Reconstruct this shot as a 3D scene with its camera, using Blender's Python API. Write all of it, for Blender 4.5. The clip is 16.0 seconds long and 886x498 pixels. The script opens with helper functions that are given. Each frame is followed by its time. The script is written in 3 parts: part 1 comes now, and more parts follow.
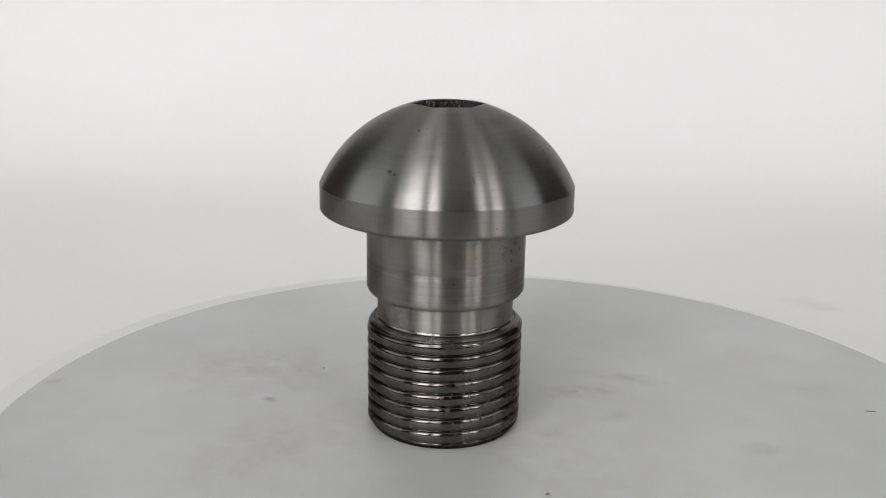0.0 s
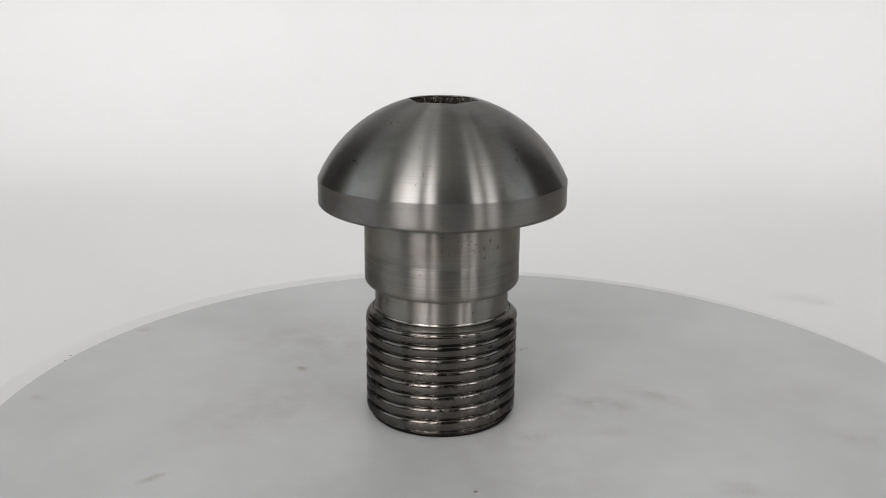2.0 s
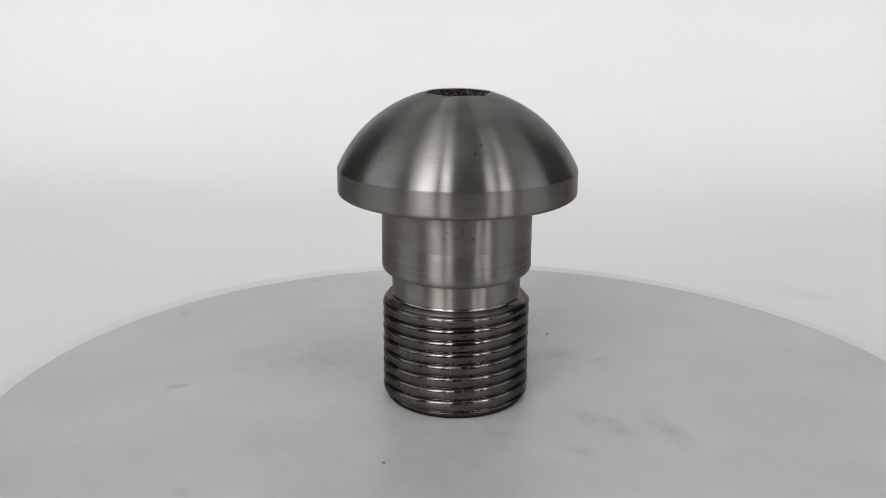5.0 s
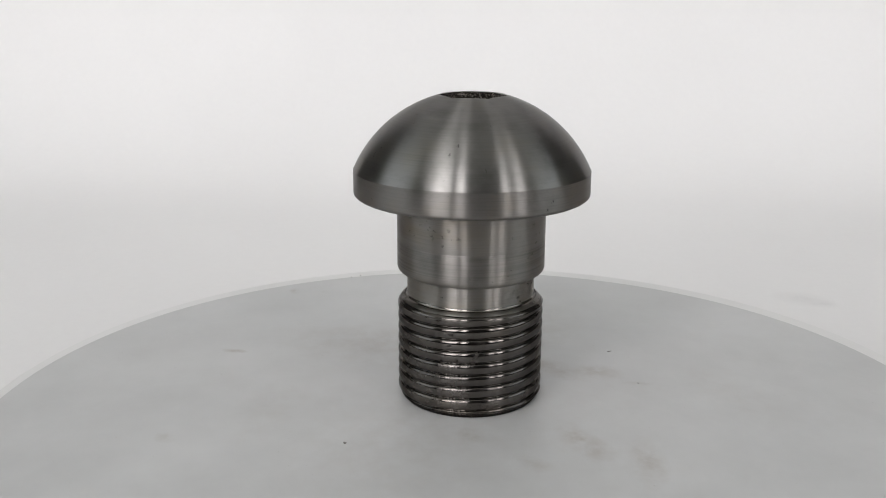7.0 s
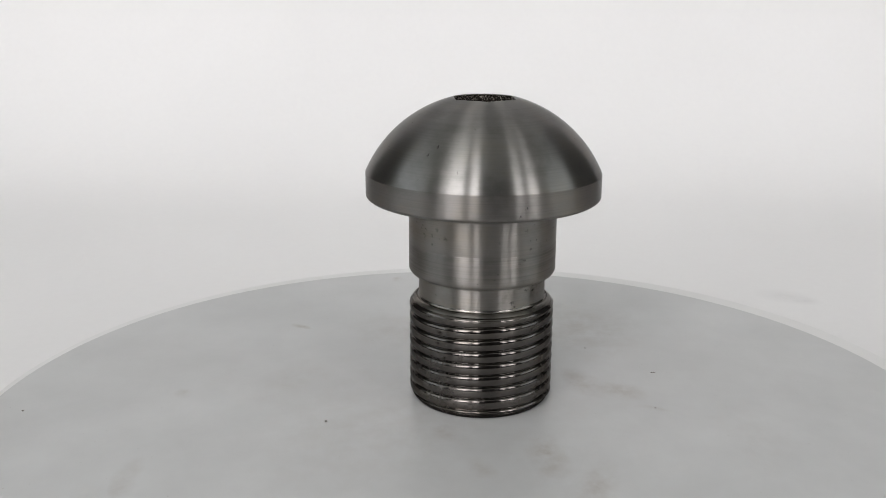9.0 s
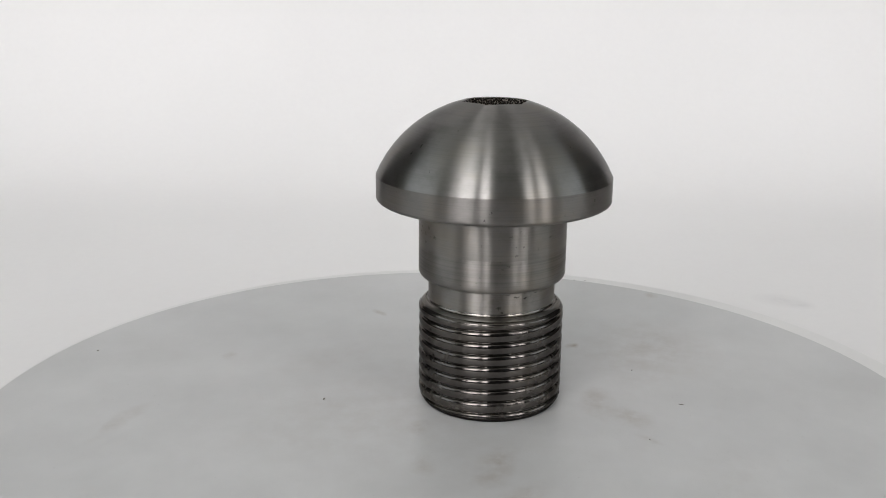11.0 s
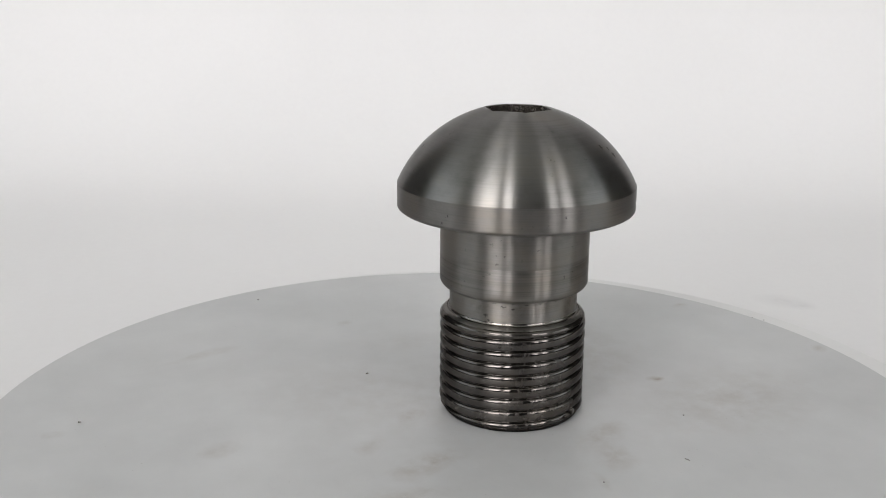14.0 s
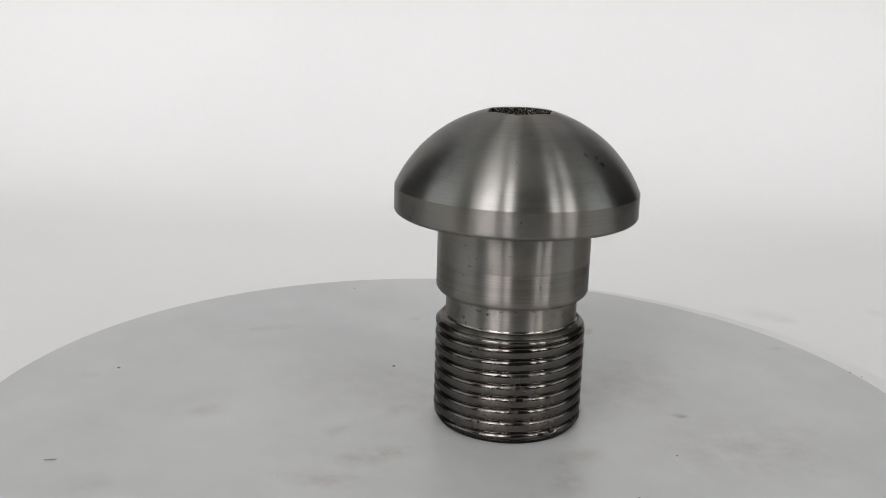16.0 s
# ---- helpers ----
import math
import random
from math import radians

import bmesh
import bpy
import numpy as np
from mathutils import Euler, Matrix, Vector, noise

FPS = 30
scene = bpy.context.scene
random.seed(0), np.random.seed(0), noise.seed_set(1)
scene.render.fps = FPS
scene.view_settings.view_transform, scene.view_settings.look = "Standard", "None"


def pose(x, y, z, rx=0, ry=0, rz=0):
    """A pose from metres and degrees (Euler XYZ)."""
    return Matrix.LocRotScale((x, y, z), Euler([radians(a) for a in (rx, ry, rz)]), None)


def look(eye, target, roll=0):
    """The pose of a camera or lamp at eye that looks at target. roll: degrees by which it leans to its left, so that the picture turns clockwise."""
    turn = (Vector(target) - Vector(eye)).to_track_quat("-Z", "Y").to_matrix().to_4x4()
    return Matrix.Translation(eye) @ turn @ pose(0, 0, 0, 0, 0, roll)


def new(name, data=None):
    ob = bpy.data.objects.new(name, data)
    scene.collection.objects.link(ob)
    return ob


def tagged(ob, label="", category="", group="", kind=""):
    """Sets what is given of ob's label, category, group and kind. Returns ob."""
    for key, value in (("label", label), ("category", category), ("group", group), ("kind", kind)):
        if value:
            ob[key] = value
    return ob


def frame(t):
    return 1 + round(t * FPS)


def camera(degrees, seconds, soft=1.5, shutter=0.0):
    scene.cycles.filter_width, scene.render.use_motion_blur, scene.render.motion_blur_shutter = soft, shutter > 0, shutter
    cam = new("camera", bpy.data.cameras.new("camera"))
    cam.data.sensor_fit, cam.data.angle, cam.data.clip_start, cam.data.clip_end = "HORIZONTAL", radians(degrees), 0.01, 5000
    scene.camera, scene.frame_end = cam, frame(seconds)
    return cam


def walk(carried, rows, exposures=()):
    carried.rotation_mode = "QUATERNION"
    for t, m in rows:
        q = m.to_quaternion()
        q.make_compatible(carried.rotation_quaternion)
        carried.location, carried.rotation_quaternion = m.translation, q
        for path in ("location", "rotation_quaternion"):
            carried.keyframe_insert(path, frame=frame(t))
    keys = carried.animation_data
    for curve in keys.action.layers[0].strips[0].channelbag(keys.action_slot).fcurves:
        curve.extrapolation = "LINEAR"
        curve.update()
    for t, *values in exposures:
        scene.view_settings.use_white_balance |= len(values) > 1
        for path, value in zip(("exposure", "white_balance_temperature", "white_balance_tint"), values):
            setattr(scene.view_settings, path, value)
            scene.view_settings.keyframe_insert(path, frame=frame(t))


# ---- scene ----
cam = camera(48.0, 16.0, soft=1.0)
ROWS = [
    (0.0, (0.00005, -0.22991, 0.10712), (-0.01339, 0.00082, 0.04243), 0.93),
    (0.5, (0.00012, -0.23082, 0.10750), (-0.01302, 0.00016, 0.04363), 0.41),
    (1.0, (-0.00023, -0.23061, 0.10759), (-0.01278, 0.00051, 0.04413), 0.61),
    (1.5, (-0.00037, -0.23042, 0.10728), (-0.01223, 0.00061, 0.04338), 0.65),
    (2.0, (-0.00137, -0.23059, 0.10730), (-0.01227, 0.00015, 0.04219), 0.54),
    (2.5, (-0.00175, -0.23109, 0.10744), (-0.01247, -0.00058, 0.04148), 0.44),
    (3.0, (-0.00190, -0.23128, 0.10758), (-0.01276, -0.00100, 0.04084), 0.44),
    (3.5, (-0.00218, -0.23165, 0.10777), (-0.01278, -0.00141, 0.04087), 0.76),
    (4.0, (-0.00112, -0.23222, 0.10743), (-0.01266, -0.00186, 0.04108), 0.40),
    (6.5, (-0.00019, -0.23400, 0.10725), (-0.01246, -0.00314, 0.04282), 0.47),
    (7.0, (0.00027, -0.23374, 0.10606), (-0.01233, -0.00266, 0.04250), 0.23),
    (7.5, (-0.00063, -0.23417, 0.10663), (-0.01224, -0.00314, 0.04265), 0.29),
    (8.0, (-0.00187, -0.23446, 0.10694), (-0.01210, -0.00345, 0.04266), 0.31),
    (8.5, (-0.00298, -0.23455, 0.10707), (-0.01173, -0.00334, 0.04334), 0.12),
    (9.0, (-0.00424, -0.23380, 0.10772), (-0.01108, -0.00269, 0.04337), 0.27),
    (11.5, (-0.00115, -0.23350, 0.10799), (-0.00842, -0.00228, 0.04411), 0.66),
    (12.0, (-0.00029, -0.23374, 0.10871), (-0.00836, -0.00272, 0.04415), 0.61),
    (12.5, (0.00018, -0.23410, 0.10917), (-0.00845, -0.00300, 0.04502), 0.49),
    (13.0, (0.00003, -0.23464, 0.10975), (-0.00871, -0.00364, 0.04523), 0.40),
    (13.5, (-0.00023, -0.23482, 0.11004), (-0.00872, -0.00382, 0.04549), 0.41),
    (14.0, (-0.00025, -0.23432, 0.10982), (-0.00846, -0.00327, 0.04539), 0.41),
    (14.5, (-0.00011, -0.23393, 0.10931), (-0.00787, -0.00266, 0.04562), 0.54),
    (15.0, (-0.00048, -0.23371, 0.10835), (-0.00722, -0.00209, 0.04583), 0.69),
    (15.5, (-0.00124, -0.23368, 0.10723), (-0.00676, -0.00173, 0.04582), 0.92),
    (16.0, (-0.00221, -0.23269, 0.10519), (-0.00557, -0.00044, 0.04480), 1.66),
]
walk(cam, [(t, look(eye, target, roll)) for t, eye, target, roll in ROWS], [(0.0, 0.0), (16.0, 0.0)])

# ---- light ----
world = bpy.data.worlds.new("world")
scene.world = world
world.use_nodes = True
wn = world.node_tree
sky = wn.nodes.new("ShaderNodeTexSky")
sky.sky_type, sky.sun_disc = "NISHITA", False
sky.sun_elevation, sky.sun_rotation = radians(38), radians(20)
wn.links.new(sky.outputs[0], wn.nodes["Background"].inputs[0])
wn.nodes["Background"].inputs[1].default_value = 0.1

TABLE_Z = -0.045
FLOOR_Z = -0.79
CEIL_Z = 2.28
WALL_Y = -2.1
WINDOW_Z = (0.40, 2.12)
PANES = [(-1.98, -1.78), (-1.64, -0.78), (-0.52, -0.20), (1.32, 1.70), (2.10, 2.85)]   # x from, to of the five window lights


def window_lamp(x0, x1, radiance):
    lamp = bpy.data.lights.new("window_daylight", "AREA")
    lamp.shape, lamp.size, lamp.size_y = "RECTANGLE", x1 - x0, WINDOW_Z[1] - WINDOW_Z[0]
    lamp.energy = radiance * math.pi * lamp.size * lamp.size_y
    lamp.color = (1.0, 0.965, 0.965)
    ob = new("window_daylight", lamp)
    mid = ((x0 + x1) / 2, WALL_Y - 0.03, sum(WINDOW_Z) / 2)
    ob.matrix_world = look(mid, (mid[0], 0, mid[2]))


SIDE_Y = (-1.85, 0.35)          # two added side windows; their faintly green lamps brighten the dome's flanks
SIDE_Z = (0.35, 2.1)
for x, aim in ((-3.03, 1), (3.93, -1)):
    lamp = bpy.data.lights.new("side_fill", "AREA")
    lamp.shape, lamp.size, lamp.size_y = "RECTANGLE", SIDE_Y[1] - SIDE_Y[0], SIDE_Z[1] - SIDE_Z[0]
    lamp.energy = 0.95 * math.pi * lamp.size * lamp.size_y
    lamp.color = (0.995, 1.0, 0.955)
    ob = new("side_fill", lamp)
    ob.matrix_world = look((x, sum(SIDE_Y) / 2, sum(SIDE_Z) / 2), (x + aim, sum(SIDE_Y) / 2, sum(SIDE_Z) / 2))

for (x0, x1), radiance in zip(PANES, (5.2, 7.0, 7.1, 5.4, 5.9)):
    window_lamp(x0, x1, radiance)


# ---- materials ----
def material(name):
    m = bpy.data.materials.new(name)
    m.use_nodes = True
    n = m.node_tree
    return m, n, n.nodes["Principled BSDF"]


def node(n, kind, **values):
    nd = n.nodes.new(kind)
    for key, value in values.items():
        if key in nd.inputs:
            nd.inputs[key].default_value = value
    return nd


def noise_node(n, vector, scale, detail=4.0, rough=0.55):
    nd = node(n, "ShaderNodeTexNoise", Scale=scale, Detail=detail, Roughness=rough)
    n.links.new(vector, nd.inputs["Vector"])
    return nd.outputs["Fac"]


def ramp(n, fac, stops):
    nd = n.nodes.new("ShaderNodeValToRGB")
    els = nd.color_ramp.elements
    while len(els) < len(stops):
        els.new(0.5)
    for el, (pos, col) in zip(els, stops):
        el.position = pos
        el.color = (*col, 1) if isinstance(col, tuple) else (col, col, col, 1)
    n.links.new(fac, nd.inputs[0])
    return nd.outputs[0]


def maths(n, op, a, b=0.0, clamp=False):
    nd = n.nodes.new("ShaderNodeMath")
    nd.operation, nd.use_clamp = op, clamp
    for i, v in enumerate((a, b)):
        if isinstance(v, (int, float)):
            nd.inputs[i].default_value = v
        else:
            n.links.new(v, nd.inputs[i])
    return nd.outputs[0]


def blend(n, fac, a, b, mode="MIX"):
    nd = n.nodes.new("ShaderNodeMix")
    nd.data_type, nd.blend_type = "RGBA", mode
    for i, v in ((0, fac), (6, a), (7, b)):
        if isinstance(v, tuple):
            nd.inputs[i].default_value = (*v, 1)
        elif isinstance(v, (int, float)):
            nd.inputs[i].default_value = v
        else:
            n.links.new(v, nd.inputs[i])
    return nd.outputs[2]


def mapped(n, vector, scale=(1, 1, 1), loc=(0, 0, 0), rot=(0, 0, 0), kind="POINT"):
    nd = n.nodes.new("ShaderNodeMapping")
    nd.vector_type = kind
    nd.inputs["Location"].default_value = loc
    nd.inputs["Rotation"].default_value = rot
    nd.inputs["Scale"].default_value = scale
    n.links.new(vector, nd.inputs["Vector"])
    return nd.outputs[0]


def bump(n, height, strength, distance):
    nd = node(n, "ShaderNodeBump", Strength=strength, Distance=distance)
    n.links.new(height, nd.inputs["Height"])
    return nd.outputs[0]


def spot_mask(n, vector, spots):
    """Small flaws at their own places on the metal: x, y, z, half sizes round and along the axis in millimetres, strength."""
    total = None
    for x, y, z, a, h, k in spots:
        turn = math.atan2(y, x) + math.pi / 2
        v = mapped(n, vector, (a * 0.001, 0.002, h * 0.001), (x * 0.001, y * 0.001, z * 0.001), (0, 0, turn), "TEXTURE")
        gr = n.nodes.new("ShaderNodeTexGradient")
        gr.gradient_type = "SPHERICAL"
        n.links.new(v, gr.inputs[0])
        one = maths(n, "MULTIPLY", gr.outputs["Fac"], k)
        total = one if total is None else maths(n, "MAXIMUM", total, one)
    return total


def turned_steel(name, base, rough, aniso, pits=0.5, oily=0.0, relief=0.17, polish=None, tint=0.0, spots=(), depth=0.9):
    """Steel off the lathe: rings round the axis stretch every reflection along it; pits, stains, a film of old oil."""
    m, n, b = material(name)
    co = n.nodes.new("ShaderNodeTexCoord").outputs["Object"]
    rings = noise_node(n, mapped(n, co, (40, 40, 3800)), 1.0, 2.0, 0.6)
    wide = noise_node(n, mapped(n, co, (30, 30, 700)), 1.0, 2.0)
    patch = ramp(n, noise_node(n, mapped(n, co, (1, 1, 1.8)), 85.0, 4.0, 0.6), [(0.42, 0.3), (0.6, 1.25)])
    rings = maths(n, "ADD", 0.5, maths(n, "MULTIPLY", maths(n, "SUBTRACT", rings, 0.5), patch))
    stain = noise_node(n, mapped(n, co, (1, 1, 1.6)), 75.0, 5.0, 0.6)
    fine = noise_node(n, co, 900.0, 3.0)
    pit_n = noise_node(n, co, 760.0, 2.0)
    where = noise_node(n, co, 70.0, 2.0)
    pit = maths(n, "MULTIPLY", ramp(n, pit_n, [(0.69, 0.0), (0.73, 1.0)]), ramp(n, where, [(0.48, 0.0), (0.62, 1.0)]))
    pit = maths(n, "MULTIPLY", pit, pits)
    if spots:
        warp = node(n, "ShaderNodeTexNoise", Scale=1400.0, Detail=2.0)
        n.links.new(co, warp.inputs["Vector"])
        off = n.nodes.new("ShaderNodeVectorMath")
        off.operation = "MULTIPLY_ADD"
        n.links.new(warp.outputs["Color"], off.inputs[0])
        off.inputs[1].default_value, off.inputs[2].default_value = (0.0014,) * 3, (-0.0007,) * 3
        add = n.nodes.new("ShaderNodeVectorMath")
        n.links.new(co, add.inputs[0])
        n.links.new(off.outputs[0], add.inputs[1])
        flaw = ramp(n, spot_mask(n, add.outputs[0], spots), [(0.25, 0.0), (0.75, 1.0)])
        pit = maths(n, "MAXIMUM", pit, maths(n, "MULTIPLY", flaw, depth))
    col = ramp(n, stain, [(0.3, tuple(c * 0.74 for c in base)), (0.5, base), (0.72, (base[0] * 1.08, base[1] * 1.04, base[2] * 0.97))])
    col = blend(n, maths(n, "MULTIPLY", ramp(n, rings, [(0.3, 1.0), (0.55, 0.0)]), 0.25), col, tuple(c * 0.6 for c in base))
    if tint:
        heat = ramp(n, noise_node(n, mapped(n, co, (1, 1, 2.2)), 48.0, 4.0), [(0.48, 0.0), (0.68, 1.0)])
        col = blend(n, maths(n, "MULTIPLY", heat, tint), col, (base[0] * 0.80, base[1] * 0.66, base[2] * 0.48))
    if oily:
        grime = maths(n, "MULTIPLY", ramp(n, noise_node(n, co, 420.0, 5.0, 0.7), [(0.48, 0.0), (0.57, 1.0)]), ramp(n, noise_node(n, co, 60.0, 3.0), [(0.46, 0.0), (0.58, 1.0)]))
        col = blend(n, maths(n, "MULTIPLY", grime, oily), col, (0.03, 0.026, 0.022))
    col = blend(n, pit, col, (0.03, 0.027, 0.024))
    b.inputs["Metallic"].default_value = 1.0
    b.inputs["Specular Tint"].default_value = (0.45, 0.45, 0.45, 1)
    r = maths(n, "ADD", rough - 0.025, maths(n, "MULTIPLY", wide, 0.05))
    r = maths(n, "ADD", r, maths(n, "MULTIPLY", fine, 0.03))
    if polish:
        # a stretch that a finer cut left smoother, between two heights
        sep = n.nodes.new("ShaderNodeSeparateXYZ")
        n.links.new(co, sep.inputs[0])
        up = maths(n, "GREATER_THAN", sep.outputs[2], polish[0])
        down = maths(n, "LESS_THAN", sep.outputs[2], polish[1])
        here = maths(n, "MULTIPLY", up, down)
        lines = ramp(n, noise_node(n, mapped(n, co, (15, 15, 2400)), 1.0, 2.0, 0.6), [(0.42, 0.0), (0.62, 1.0)])
        r = maths(n, "ADD", r, maths(n, "MULTIPLY", maths(n, "MULTIPLY", lines, here), 0.09))
        col = blend(n, maths(n, "MULTIPLY", maths(n, "MULTIPLY", lines, here), 0.3), col, tuple(c * 0.55 for c in base))
    n.links.new(col, b.inputs["Base Color"])
    if oily:
        r = maths(n, "ADD", r, maths(n, "MULTIPLY", grime, 0.22))
    r = maths(n, "ADD", r, maths(n, "MULTIPLY", pit, 0.3), True)
    n.links.new(r, b.inputs["Roughness"])
    if aniso:
        b.inputs["Anisotropic"].default_value = aniso
        tan = n.nodes.new("ShaderNodeTangent")
        tan.direction_type, tan.axis = "RADIAL", "Z"
        n.links.new(tan.outputs[0], b.inputs["Tangent"])
        b.inputs["Anisotropic Rotation"].default_value = 0.25
    h = maths(n, "SUBTRACT", maths(n, "MULTIPLY", rings, 0.25), pit)
    if oily:
        h = maths(n, "ADD", h, maths(n, "MULTIPLY", grime, 0.5))
    n.links.new(bump(n, h, relief, 0.00012), b.inputs["Normal"])
    return m


HEAD_SPOTS = [(-10.8, -23.2, 66.3, 0.9, 0.5, 0.9), (-9.6, -23.8, 66.0, 0.5, 0.4, 0.9), (-5.2, -16.0, 74.0, 0.7, 0.3, 0.8),
              (-3.6, -15.9, 74.3, 0.5, 0.3, 0.7), (21.4, -8.5, 69.1, 0.5, 0.5, 0.8), (-14.6, 19.0, 68.2, 1.4, 1.2, 0.8),
              (-13.6, 18.4, 69.6, 1.0, 0.8, 0.7), (-10.5, 18.9, 70.4, 1.0, 0.9, 0.7), (7.0, -25.3, 65.3, 0.2, 1.1, 0.8), (5.9, -27.0, 63.3, 0.2, 0.7, 0.8),
              (7.8, -24.3, 66.9, 0.9, 0.2, 0.7), (9.5, -16.0, 72.8, 0.5, 0.4, 0.7), (22.3, -10.8, 67.2, 0.4, 0.7, 0.8), (27.0, -3.5, 64.0, 0.2, 1.0, 0.7),
              (18.7, -0.3, 72.7, 0.4, 0.3, 0.7), (5.8, 22.3, 69.1, 0.5, 0.4, 0.7)]
BAND_SPOTS = [(26.9, 12.35, 56.5, 0.4, 0.4, 1.0), (27.4, 11.0, 54.6, 0.3, 0.6, 0.8), (-8.0, -28.4, 57.0, 0.3, 0.3, 0.9), (12.0, -27.0, 55.6, 0.4, 0.3, 0.8), (6.0, 28.9, 57.4, 0.5, 0.3, 0.8)]
COLLAR_SPOTS = [(14.0, -12.5, 47.5, 0.5, 0.4, 1.0), (15.4, -10.7, 44.2, 0.5, 0.4, 1.0), (10.9, -15.3, 48.5, 0.4, 0.4, 1.0), (7.8, -17.1, 49.6, 0.8, 0.4, 0.9),
                (7.5, -17.2, 46.4, 0.5, 0.4, 0.9), (9.2, -16.4, 45.6, 0.3, 0.5, 0.9), (0.9, -18.8, 42.1, 0.5, 0.3, 0.8), (2.8, -18.6, 40.5, 0.6, 0.6, 1.0), (13.6, 13.0, 43.5, 0.5, 0.6, 0.9),
                (13.2, -13.4, 48.4, 0.5, 0.4, 0.9), (12.4, -14.1, 49.8, 0.3, 0.3, 0.9), (16.5, -9.0, 46.0, 0.4, 0.3, 0.9), (-2.0, 18.7, 39.5, 0.5, 0.9, 0.8), (18.0, 5.4, 38.0, 0.4, 0.5, 0.8),
                (14.5, 12.0, 48.2, 0.7, 0.4, 0.9), (12.9, 13.7, 49.4, 0.4, 0.4, 1.0), (5.3, 18.0, 47.0, 0.9, 0.3, 0.9), (15.6, 10.4, 40.0, 0.6, 0.3, 0.9), (14.8, 11.6, 40.9, 0.6, 0.3, 0.9), (-4.9, 18.1, 40.4, 0.3, 0.4, 1.0),
                (16.2, -9.5, 48.1, 0.9, 0.7, 0.8), (13.5, -13.1, 46.4, 0.8, 0.5, 0.8), (17.3, -7.3, 46.2, 0.9, 0.8, 0.8), (15.4, -10.8, 46.4, 0.7, 0.5, 0.8)]
NECK_SPOTS = [(12.5, 10.5, 32.9, 1.2, 0.25, 0.9), (9.3, 13.4, 33.0, 1.4, 0.25, 0.9), (6.1, 15.1, 32.8, 1.0, 0.3, 0.9), (2.8, 16.0, 33.0, 1.5, 0.2, 0.8), (-1.4, 16.2, 32.9, 1.0, 0.2, 0.8),
              (-13.7, -8.9, 31.2, 0.4, 0.3, 0.9), (12.65, -10.3, 30.4, 0.4, 0.4, 1.0), (11.0, 12.0, 32.2, 1.6, 0.3, 0.9), (9.0, 13.6, 31.8, 0.9, 0.4, 0.9),
              (13.7, 8.7, 29.6, 1.1, 0.9, 0.7), (13.3, 9.3, 28.5, 0.9, 0.4, 0.9), (15.5, -4.9, 27.4, 1.6, 0.6, 1.0), (16.0, 2.6, 27.7, 1.8, 0.4, 0.9)]
THREAD_SPOTS = [(-7.2, 16.7, 2.9, 2.0, 1.5, 1.0), (-4.4, 17.7, 2.2, 1.4, 1.0, 1.0), (11.9, -14.0, 25.5, 1.6, 0.3, 1.0), (14.5, -11.3, 25.3, 1.8, 0.5, 1.0), (16.0, -9.0, 19.1, 1.6, 0.7, 0.9),
                (13.1, -13.0, 17.8, 1.3, 0.4, 0.9), (14.8, -10.9, 14.9, 1.2, 0.6, 0.9), (16.2, -8.7, 22.1, 1.7, 0.8, 0.9), (16.8, -7.5, 15.6, 1.0, 0.7, 0.9), (-16.5, -8.1, 3.5, 0.8, 0.7, 1.0),
                (12.5, 13.3, 22.6, 1.6, 0.3, 0.9), (-16.0, 9.0, 12.0, 1.1, 0.5, 0.8), (3.0, -18.2, 5.0, 0.5, 0.3, 0.8), (-6.0, -17.4, 4.2, 0.6, 0.3, 0.8)]
STEEL_HEAD = turned_steel("steel_head", (0.285, 0.277, 0.266), 0.279, 1.0, 0.2, relief=0.16, spots=HEAD_SPOTS)
STEEL_BAND = turned_steel("steel_band", (0.252, 0.240, 0.229), 0.283, 1.0, 0.2, spots=BAND_SPOTS)
STEEL_COLLAR = turned_steel("steel_collar", (0.275, 0.262, 0.247), 0.286, 1.0, 0.4, polish=(0.0358, 0.0427), tint=0.28, spots=COLLAR_SPOTS, depth=0.5)
STEEL_NECK = turned_steel("steel_neck", (0.30, 0.285, 0.267), 0.281, 1.0, 0.3, 0.1, tint=0.3, spots=NECK_SPOTS)
STEEL_FILLET = turned_steel("steel_fillet", (0.25, 0.237, 0.222), 0.2, 0.5, 0.3)
STEEL_SHOULDER = turned_steel("steel_shoulder", (0.215, 0.207, 0.193), 0.28, 0.9, 1.0, 0.8, relief=0.4)
STEEL_THREAD = turned_steel("steel_thread", (0.135, 0.125, 0.117), 0.105, 0.0, 0.4, 0.06, relief=0.1, spots=THREAD_SPOTS)
# foot chamfer: much darker base than the thread, with strong relief
STEEL_FOOT = turned_steel("steel_foot", (0.035, 0.032, 0.03), 0.22, 0.0, 0.6, 0.8, relief=0.9)


def socket_metal():
    m, n, b = material("socket_grit")
    co = n.nodes.new("ShaderNodeTexCoord").outputs["Object"]
    grit = noise_node(n, co, 3000.0, 2.0, 0.8)
    # the grit's sparkle is put into the colour as sparse pale specks
    n.links.new(ramp(n, grit, [(0.45, (0.014, 0.012, 0.01)), (0.56, (0.06, 0.05, 0.04)), (0.63, (0.75, 0.68, 0.6))]), b.inputs["Base Color"])
    b.inputs["Metallic"].default_value = 0.8
    b.inputs["Roughness"].default_value = 0.35
    n.links.new(bump(n, grit, 1.0, 0.0012), b.inputs["Normal"])
    return m


SOCKET = socket_metal()


